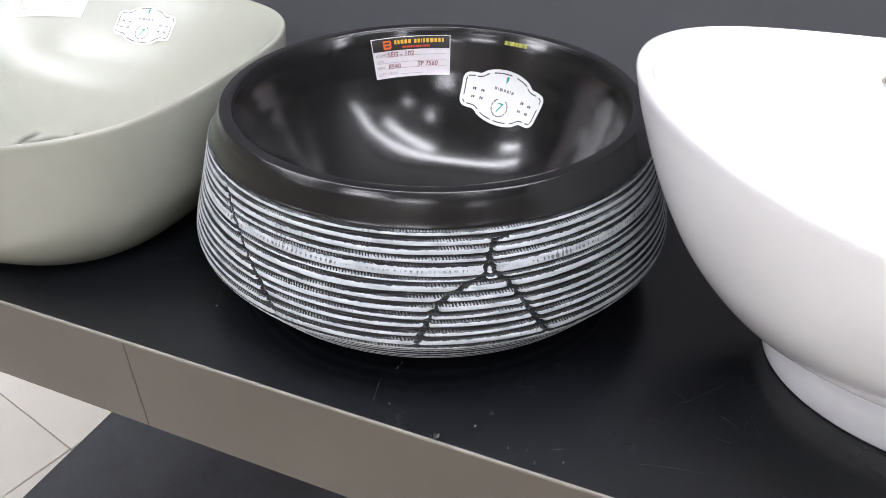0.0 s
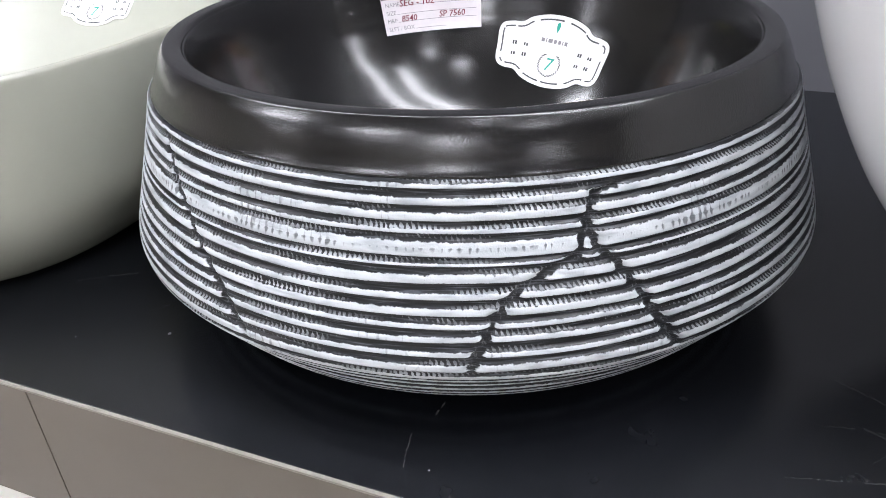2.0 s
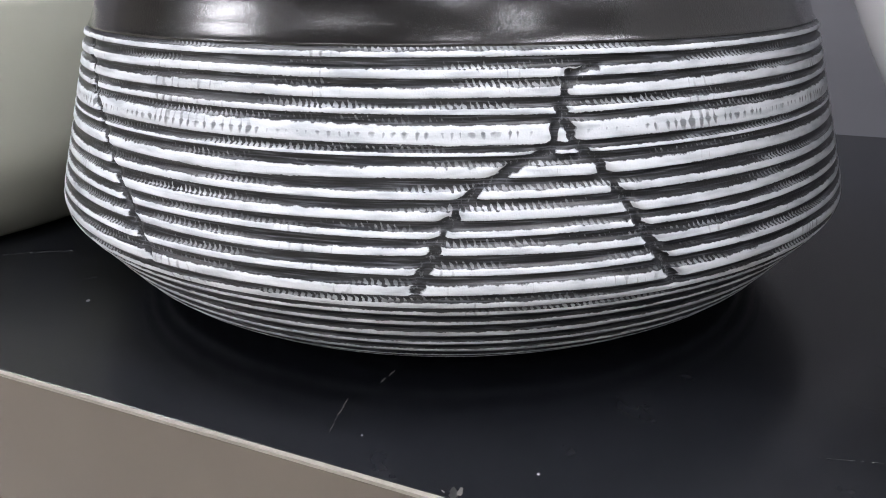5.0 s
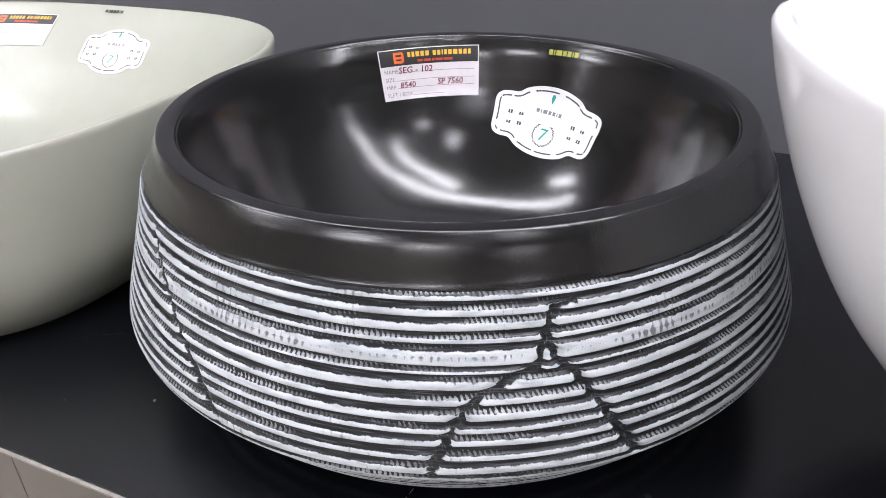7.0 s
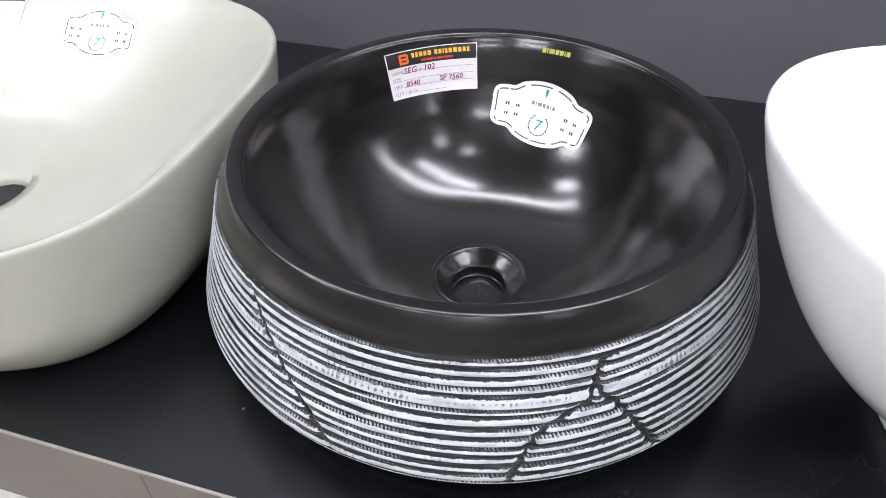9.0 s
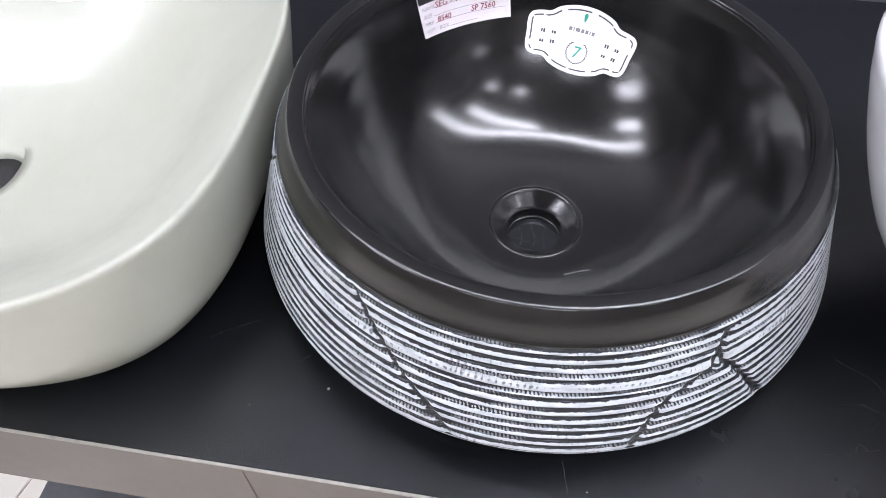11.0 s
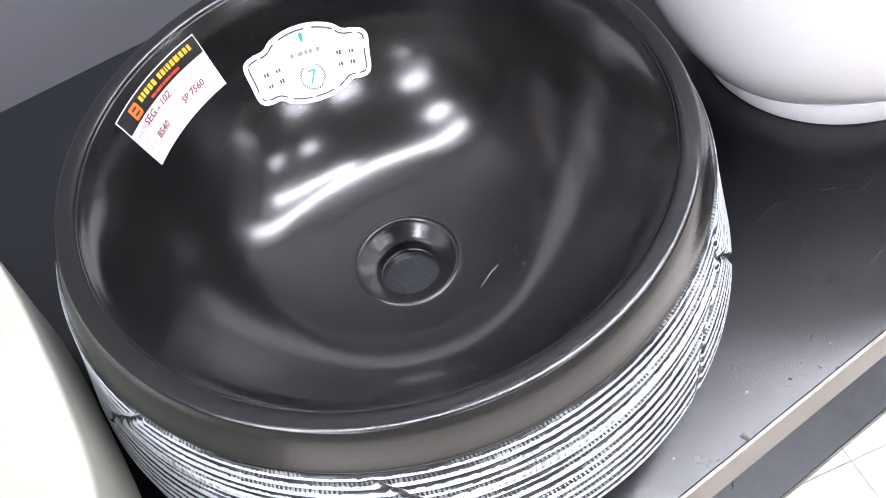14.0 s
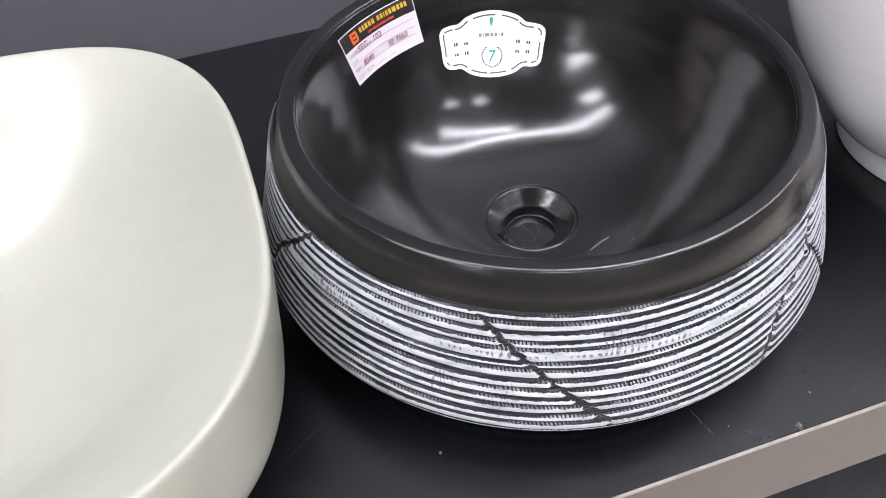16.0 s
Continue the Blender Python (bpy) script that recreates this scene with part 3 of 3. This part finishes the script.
def fan_flat(outline, n=8):
    verts, faces, m = [(0, 0, 0)], [], len(outline)
    for k in range(1, n + 1):
        verts += [(x * k / n, y * k / n, 0) for x, y in outline]
    for i in range(m):
        j = (i + 1) % m
        faces.append((0, 1 + i, 1 + j))
        for k in range(n - 1):
            faces.append((1 + k * m + i, 1 + (k + 1) * m + i, 1 + (k + 1) * m + j, 1 + k * m + j))
    return verts, faces


def ring_flat(outline, inset, width, skip=()):
    o = np.array(outline)
    m = len(o)
    t = np.roll(o, -1, 0) - np.roll(o, 1, 0)
    nrm = np.stack([t[:, 1], -t[:, 0]], 1) / np.linalg.norm(t, axis=1)[:, None]
    if (nrm * o).sum() < 0:
        nrm = -nrm
    verts = [(*p, 0) for p in o - nrm * inset] + [(*p, 0) for p in o - nrm * (inset + width)]
    faces = [(i, (i + 1) % m, m + (i + 1) % m, m + i) for i in range(m) if i % 24 not in skip]
    return verts, faces


class Label:
    """A paper label: parts laid flat, then wrapped by the function place(x, y, lift)."""

    def __init__(self, name, label, category, place, group=""):
        self.place = place
        at0 = place(0, 0, 0)
        self.e = empty(name, label, category, at0, group)
        self.o = np.array(at0)

    def add(self, name, flat, material, level, dx=0.0, dy=0.0, label="", under=None):
        verts, faces = flat
        lift = 0.00025 + 0.00022 * level
        w = [tuple(np.array(self.place(x + dx, y + dy, lift)) - self.o) for x, y, _ in verts]
        return mesh_ob(name, w, faces, material, under or self.e, label, smooth=False)


def bars(lab, name, x, y, widths, h, gap, material, level, label="", under=None):
    """A row of plain bars that stands for print."""
    for w in widths:
        lab.add(name, grid_flat(x, x + w, y, y + h, max(1, int(w / 0.006)), 1), material, level, label=label, under=under)
        x += w + gap


def price_tag(place, with_text=True):
    lab = Label("price_tag", "white price tag with black header and red handwriting on basin", "price tag", place, "price tags")
    W, H = 0.0835, 0.0415
    paper = lab.add("paper", grid_flat(-W / 2, W / 2, -H / 2, H / 2, 16, 8), TAGPAPER, 0, label="white paper")
    header = lab.add("header", grid_flat(-W / 2 + 0.0008, W / 2 - 0.0008, H / 2 - 0.0135, H / 2 - 0.0007, 16, 3), BLACKINK, 1, label="black printed header")
    y = H / 2 - 0.0118
    for a, b, c, d in ((0.0125, 0.0145, 0, 0.009), (0.0145, 0.0205, 0, 0.0022), (0.0145, 0.0205, 0.0035, 0.0056), (0.0145, 0.0205, 0.0070, 0.0090), (0.0192, 0.0212, 0.0012, 0.0078)):
        lab.add("emblem", grid_flat(-W / 2 + a, -W / 2 + b, y + c, y + d, 1, 1), ORANGE, 2, under=header)
    bars(lab, "print_bar", -W / 2 + 0.0245, H / 2 - 0.0072, [0.0024, 0.0022, 0.0030, 0.0028, 0.0030], 0.0040, 0.0011, YELLOW, 2, "yellow printed bar", header)
    bars(lab, "print_bar", -W / 2 + 0.0455, H / 2 - 0.0072, [0.0026, 0.0026, 0.001, 0.0022, 0.0028, 0.0036, 0.0028, 0.0026, 0.0022], 0.0040, 0.0011, YELLOW, 2, "yellow printed bar", header)
    bars(lab, "print_bar", -W / 2 + 0.0325, H / 2 - 0.0116, [0.0045, 0.0060, 0.0020, 0.0060, 0.0075], 0.0020, 0.0008, REDBAR, 2, "red printed bar", header)
    for word, yy, x1 in (("NAME", 0.0012, 0.0), ("SIZE", -0.0052, 0.0), ("MRP", -0.0114, 0.0), ("SLFT / BOX", -0.0178, 0.0)):
        vt, ft = text_flat(word, 0.0046)
        xe = -W / 2 + 0.003 + max(p[0] for p in vt) + 0.001
        lab.add("printed_word", (vt, ft), PALEINK, 1, -W / 2 + 0.003, yy, under=paper)
        lab.add("dotted_rule", grid_flat(xe, W / 2 - (0.004 if yy > -0.015 else 0.03), yy, yy + 0.00035, 10, 1), PALEINK, 1, under=paper)
    if with_text:
        for word, xx, yy, sz in (("SEG - 102", -0.0265, 0.0008, 0.0072), ("8540", -0.0265, -0.0112, 0.0068), ("SP 7560", 0.0060, -0.0104, 0.0068)):
            lab.add("handwriting", text_flat(word, sz, 0.12, 0.0001), REDINK, 2, xx, yy, "red pen handwriting", paper)
    return lab.e


def warranty_sticker(place, w=0.0945, h=0.0585):
    lab = Label("warranty_sticker", "white badge-shaped sticker with a green seven inside a basin", "sticker", place, "warranty stickers")
    o = badge_outline(w, h)
    paper = lab.add("paper", fan_flat(o), PAPER, 0, label="white sticker paper")
    lab.add("border", ring_flat(o, 0.0032, 0.0012, (0, 1, 9, 10, 17)), GREYINK, 1, label="dark broken border line", under=paper)
    vt, ft = text_flat("7", 0.0150, 0.1)
    lab.add("numeral", (vt, ft), GREENINK, 1, -0.0045, -0.0155, "green seven", paper)
    a = np.linspace(0, 2 * np.pi, 24, endpoint=False)
    for k in range(22):
        th = radians(-90 + (k + 0.5) * (300 / 22) - 150 + 360) + radians(0)
        cx, cy, L, T = 0.0094 * math.cos(th), -0.0105 + 0.0094 * math.sin(th), 0.0017, 0.00050
        tt = th + math.pi / 2 + (0.5 if math.cos(th) > 0 else -0.5)
        q = [(L * math.cos(b) * math.cos(tt) - T * math.sin(b) * math.sin(tt), L * math.cos(b) * math.sin(tt) + T * math.sin(b) * math.cos(tt)) for b in a[::4]]
        lab.add("wreath_leaf", ([(cx + x, cy + y, 0) for x, y in q], [tuple(range(6))]), GREYINK, 1, under=paper)
    q = [(0.0024 * math.cos(b) * (0.55 + 0.3 * math.sin(b)), 0.0040 * math.sin(b)) for b in a]
    lab.add("emblem", ([(x - 0.0006, y + 0.0195, 0) for x, y in q], [tuple(range(24))]), GREENINK, 1, under=paper)
    bars(lab, "print_bar", -0.0118, 0.0068, [0.0026, 0.0008, 0.0036, 0.0024, 0.0024, 0.0008, 0.0024], 0.0030, 0.0012, PALEINK, 1, "grey printed bar", paper)
    for sx in (-1, 1):
        for i in range(2):
            for j in range(2):
                x, y = sx * 0.0285 + (i - 0.5) * 0.0095, 0.001 - j * 0.0085
                bars(lab, "print_mark", x - 0.0018, y, [0.0014, 0.0016], 0.0030 - 0.0006 * ((i + j) % 2), 0.0006, GREYINK, 1, "", paper)
    return lab.e


price_tag(lambda x, y, l: onto_bowl(x, y, 120.9, 0.1330, 1.2, l))
warranty_sticker(lambda x, y, l: onto_bowl(x, y, 82.3, 0.0980, -6.0, l))
mk = Label("maker_mark", "small olive-gold printed mark inside a black basin", "printed mark", lambda x, y, l: onto_bowl(x, y, 81.1, 0.1515, 0, l))
bars(mk, "print_bar", -0.0135, -0.0024, [0.0036, 0.0012, 0.0050, 0.0034, 0.0034, 0.0012, 0.0034], 0.0042, 0.0008, OLIVE, 0)


def bowl_scratch(a0, z0, a1, z1, w):
    p0, p1 = np.array(onto_bowl(0, 0, a0, z0, 0, 0.0002)), np.array(onto_bowl(0, 0, a1, z1, 0, 0.0002))
    t = p1 - p0
    s = np.cross(t, (0, 0, 1.0))
    s = s / np.linalg.norm(s) * w / 2
    up = np.array((0, 0, 0.00015))
    return mesh_ob("scratch", [p0 - s, p0 + s, p1 + s * 0.5, p1 - s * 0.5, (p0 + p1) / 2 + up], [(0, 1, 4), (1, 2, 4), (2, 3, 4), (3, 0, 4)], DUST, basin, "scratch, nick or glint painted pale in the bowl", False)


bowl_scratch(-48.4, 0.0255, -63.9, 0.0245, 0.0007)
bowl_scratch(-46.0, 0.0262, -50.5, 0.0256, 0.0006)
rs2 = random.Random(9)
for _ in range(9):
    a0, z0 = rs2.uniform(-48, -5), rs2.uniform(0.027, 0.042)
    bowl_scratch(a0, z0, a0 + rs2.uniform(0.4, 1.0), z0 + rs2.uniform(-0.0006, 0.0006), rs2.uniform(0.0002, 0.00045))

# ---------------------------------------------------------------- the two neighbouring basins
def super_ring(cx, cy, a, b, n, z, seg=160, zf=None):
    t = np.linspace(0, 2 * np.pi, seg, endpoint=False)
    c, s = np.cos(t), np.sin(t)
    x = a * np.sign(c) * np.abs(c) ** (2 / n)
    y = b * np.sign(s) * np.abs(s) ** (2 / n)
    # even spacing along the outline
    q = np.stack([x, y], 1)
    q = np.vstack([q, q[:1]])
    d = np.concatenate([[0], np.cumsum(np.linalg.norm(np.diff(q, axis=0), axis=1))])
    u = np.linspace(0, d[-1], seg, endpoint=False)
    x, y = np.interp(u, d, q[:, 0]), np.interp(u, d, q[:, 1])
    zz_ = np.full(seg, z) if zf is None else zf(x, z)
    return np.stack([cx + x, cy + y, zz_], 1)


GX, GY, GA, GB, GROT = -0.4769, -0.0212, 0.2701, 0.2322, radians(2.43)
GDX, GDY = -0.4745, -0.0225
green = empty("vessel_basin", "pale sage-green ceramic basin, rounded rectangle, glossy", "wash basin", (GX, GY, 0))
green.rotation_euler = (0, 0, GROT)
gout = smooth_curve([(0.0621, 0.0), (0.0511, 0.0027), (0.0411, 0.0104), (0.0270, 0.0268), (0.0128, 0.0536), (0.0070, 0.0893), (0.0020, 0.1250), (0.0002, 0.1437)], 6)
grim = [(0.0002, 0.1462), (0.0008, 0.1481), (0.0020, 0.1489), (0.0034, 0.1488)]
gin = smooth_curve([(0.0052, 0.1480), (0.020, 0.1370), (0.040, 0.1205), (0.066, 0.0975), (0.095, 0.0715), (0.125, 0.051), (0.158, 0.038), (0.195, 0.030)], 5)
NG = 3.07
rows = []
for d, z in gout:
    rows.append(super_ring(0, 0, GA - d, GB - d, NG + 0.595 * min(1, max(0, d - 0.002) / 0.05), z))
for d, z in grim + list(gin):
    rows.append(super_ring(0, 0, GA - d * (1.0 if d < 0.07 else 1.0 + 0.25 * (d - 0.07) / 0.12), GB - d, NG - 1.0 * min(1, max(0, d - 0.02) / 0.16), z))
for r, z in ((0.030, 0.0282), (0.0262, 0.0268), (0.0245, 0.0240), (0.0235, 0.015), (0.0235, 0.004)):
    t = np.linspace(0, 2 * np.pi, 160, endpoint=False)
    rows.append(np.stack([GDX - GX + r * np.cos(t), GDY - GY + r * np.sin(t), 0 * t + z], 1))
v, f = rings(rows, (True, True))
mesh_ob("bowl", v, f, CELADON, green, "sage-green glazed bowl")
# a dark disc across the drain paints the shade of its depth
t = np.linspace(0, 2 * np.pi, 40, endpoint=False)
v, f = rings([np.stack([GDX - GX + r * np.cos(t), GDY - GY + r * np.sin(t), 0 * t + z], 1) for r, z in ((0.0228, 0.0205), (0.0228, 0.0215), (0.010, 0.0210))], (True, True))
mesh_ob("drain_shade_disc", v, f, DARK, green, "dark disc painted as the shade in the drain opening")
garc = np.concatenate([[0], np.cumsum(np.linalg.norm(np.diff(gin, axis=0), axis=1))])


def onto_green(x, y, x0, z0, lift):
    """From a flat label onto the green basin's rear inner wall."""
    sv = np.interp(-z0, -gin[:, 1], garc) - y
    d, z = np.interp(sv, garc, gin[:, 0]), np.interp(sv, garc, gin[:, 1])
    td, tz = np.interp(sv + 0.001, garc, gin[:, 0]) - d, np.interp(sv + 0.001, garc, gin[:, 1]) - z
    k = math.hypot(td, tz) + 1e-9
    px, lift = x0 + x, lift + 0.0006
    n = NG - 1.0 * min(1, max(0, d - 0.02) / 0.16)
    wy = (GB - d) * max(0.0, 1 - abs((px - GX) / (GA - d)) ** n) ** (1 / n)
    u, w = px - GX, wy + lift * tz / k
    return (GX + u * math.cos(GROT) - w * math.sin(GROT), GY + u * math.sin(GROT) + w * math.cos(GROT), z + lift * td / k)


warranty_sticker(lambda x, y, l: onto_green(x, y, -0.4590, 0.1116, l), 0.088, 0.056)
price_tag(lambda x, y, l: onto_green(x, y, -0.5990, 0.1250, l), False)
mk = Label("maker_mark", "small dark printed mark inside a green basin", "printed mark", lambda x, y, l: onto_green(x, y, -0.4850, 0.1440, l))
bars(mk, "print_bar", -0.012, -0.0022, [0.0032, 0.0012, 0.0046, 0.0032, 0.0032, 0.0012, 0.0032], 0.0040, 0.0008, BLACKINK, 0)

WX, WY, WA, WB, WZ = 0.4612, -0.0361, 0.2856, 0.2045, 0.2034


def saddle(x, z):
    k = np.clip((z - 0.03) / (WZ - 0.03), 0, 1)
    return z + k * 0.0335 * np.clip(np.abs(x) / WA, 0, 1) ** 2


white = empty("vessel_basin", "glossy white oval ceramic basin with raised ends on foot ring", "wash basin", (WX, WY, 0))
white.rotation_euler = (0, 0, radians(2.6))
rows = []
foot = [(0.1392, 0.1071, 0.0), (0.1405, 0.1084, 0.002), (0.1400, 0.1080, 0.0288)]
for a, b, z in foot:
    rows.append(super_ring(-0.0088, 0.0135, a, b, 2.07, z))
v, f = rings(rows + [super_ring(-0.0088, 0.0135, 0.10, 0.07, 2.07, 0.0300)], (True, True))
mesh_ob("foot_ring", v, f, WHITE, white, "white glazed foot ring")
wout = smooth_curve([(0.1310, 0.1250, 0.0302), (0.1240, 0.1180, 0.0326), (0.0925, 0.0895, 0.0540), (0.0553, 0.0533, 0.0927), (0.0277, 0.0267, 0.1345), (0.0092, 0.0092, 0.1721), (0.0010, 0.0010, 0.1940)], 7)
wrim = [(0.0, 0.0, WZ - 0.0045), (0.0014, 0.0014, WZ - 0.0015), (0.0045, 0.0045, WZ + 0.0002), (0.0078, 0.0078, WZ - 0.0005), (0.0102, 0.0102, WZ - 0.0028)]
win = smooth_curve([(0.0120, 0.0120, 0.197), (0.030, 0.024, 0.165), (0.055, 0.042, 0.125), (0.090, 0.068, 0.088), (0.14, 0.105, 0.062), (0.19, 0.138, 0.050), (0.255, 0.178, 0.046)], 6)
rows = [super_ring(0, 0, WA - p, WB - q, 1.93, z, zf=saddle) for p, q, z in list(wout) + wrim + list(win)]
v, f = rings(rows, (True, True))
mesh_ob("bowl", v, f, WHITE, white, "white glazed bowl with upswept ends")
t = np.linspace(0, 2 * np.pi, 28, endpoint=False)
OVX, OVY, OVZ = -0.0835, 0.1733, 0.1765
# no hole is cut: a dark disc inside the ring paints its shade
for nm, mt, prof_ in (("overflow_ring", METAL, ((0.0075, 0.0), (0.0115, 0.0008), (0.0120, 0.0022), (0.0095, 0.0028), (0.0075, 0.0012))), ("overflow_hole", DARK, ((0.0074, 0.0004), (0.004, 0.0005), (0.0008, 0.0005)))):
    rr_ = [np.stack([q * np.cos(t), q * np.sin(t) * 0.42, 0 * t + h], 1) for q, h in prof_]
    v, f = rings(rr_)
    o = mesh_ob(nm, v, f, mt, white)
    o.matrix_basis = Matrix.Translation((OVX, OVY, OVZ)) @ Matrix.Rotation(radians(16), 4, "Z") @ Matrix.Rotation(radians(60), 4, "X")

# ---------------------------------------------------------------- floor tiles
TS, TA = 0.60, radians(-13.0)
cx0, cy0 = 0.465, -0.27
ux, uy = np.array([math.cos(TA), math.sin(TA)]), np.array([-math.sin(TA), math.cos(TA)])
g = 0.0012
tile_bm = box_bm(g, TS - g, g, TS - g, -0.008, 0.0, 0.0012, 1)
tile_me = bpy.data.meshes.new("tile")
tile_bm.to_mesh(tile_me)
tile_bm.free()
tile_me.materials.append(TILE.m)
# joint lines pass through these two points, in the tiles' own axes
ox = float(np.dot((cx0, cy0), ux))
oy = float(np.dot((-0.82, 0.030), uy))
for i in range(-14, 14):
    for j in range(-14, 10):
        p = ux * (ox + i * TS) + uy * (oy + j * TS)
        c = p + (ux + uy) * TS / 2
        if not (XW - 0.3 < c[0] < XE + 0.3 and YS - 0.3 < c[1] < BACK_Y + 0.3):
            continue
        corners = [p + ux * TS * a + uy * TS * b for a in (0, 1) for b in (0, 1)]
        here = Matrix.Translation((p[0], p[1], FLOOR_Z)) @ Matrix.Rotation(TA, 4, "Z")
        me = tile_me
        if min(q[0] for q in corners) < XW or max(q[0] for q in corners) > XE or min(q[1] for q in corners) < YS or max(q[1] for q in corners) > BACK_Y:
            bm = bmesh.new()
            bm.from_mesh(tile_me)
            back = here.inverted()
            for co, no in (((XW, 0, 0), (-1, 0, 0)), ((XE, 0, 0), (1, 0, 0)), ((0, YS, 0), (0, -1, 0)), ((0, BACK_Y, 0), (0, 1, 0))):
                bmesh.ops.bisect_plane(bm, geom=bm.verts[:] + bm.edges[:] + bm.faces[:], plane_co=back @ Vector(co), plane_no=back.to_3x3() @ Vector(no), clear_outer=True)
            if not bm.faces:
                bm.free()
                continue
            me = bpy.data.meshes.new("tile")
            bm.to_mesh(me)
            bm.free()
            me.materials.append(TILE.m)
        o = new("tile", me)
        o.parent = floor
        o.matrix_basis = here
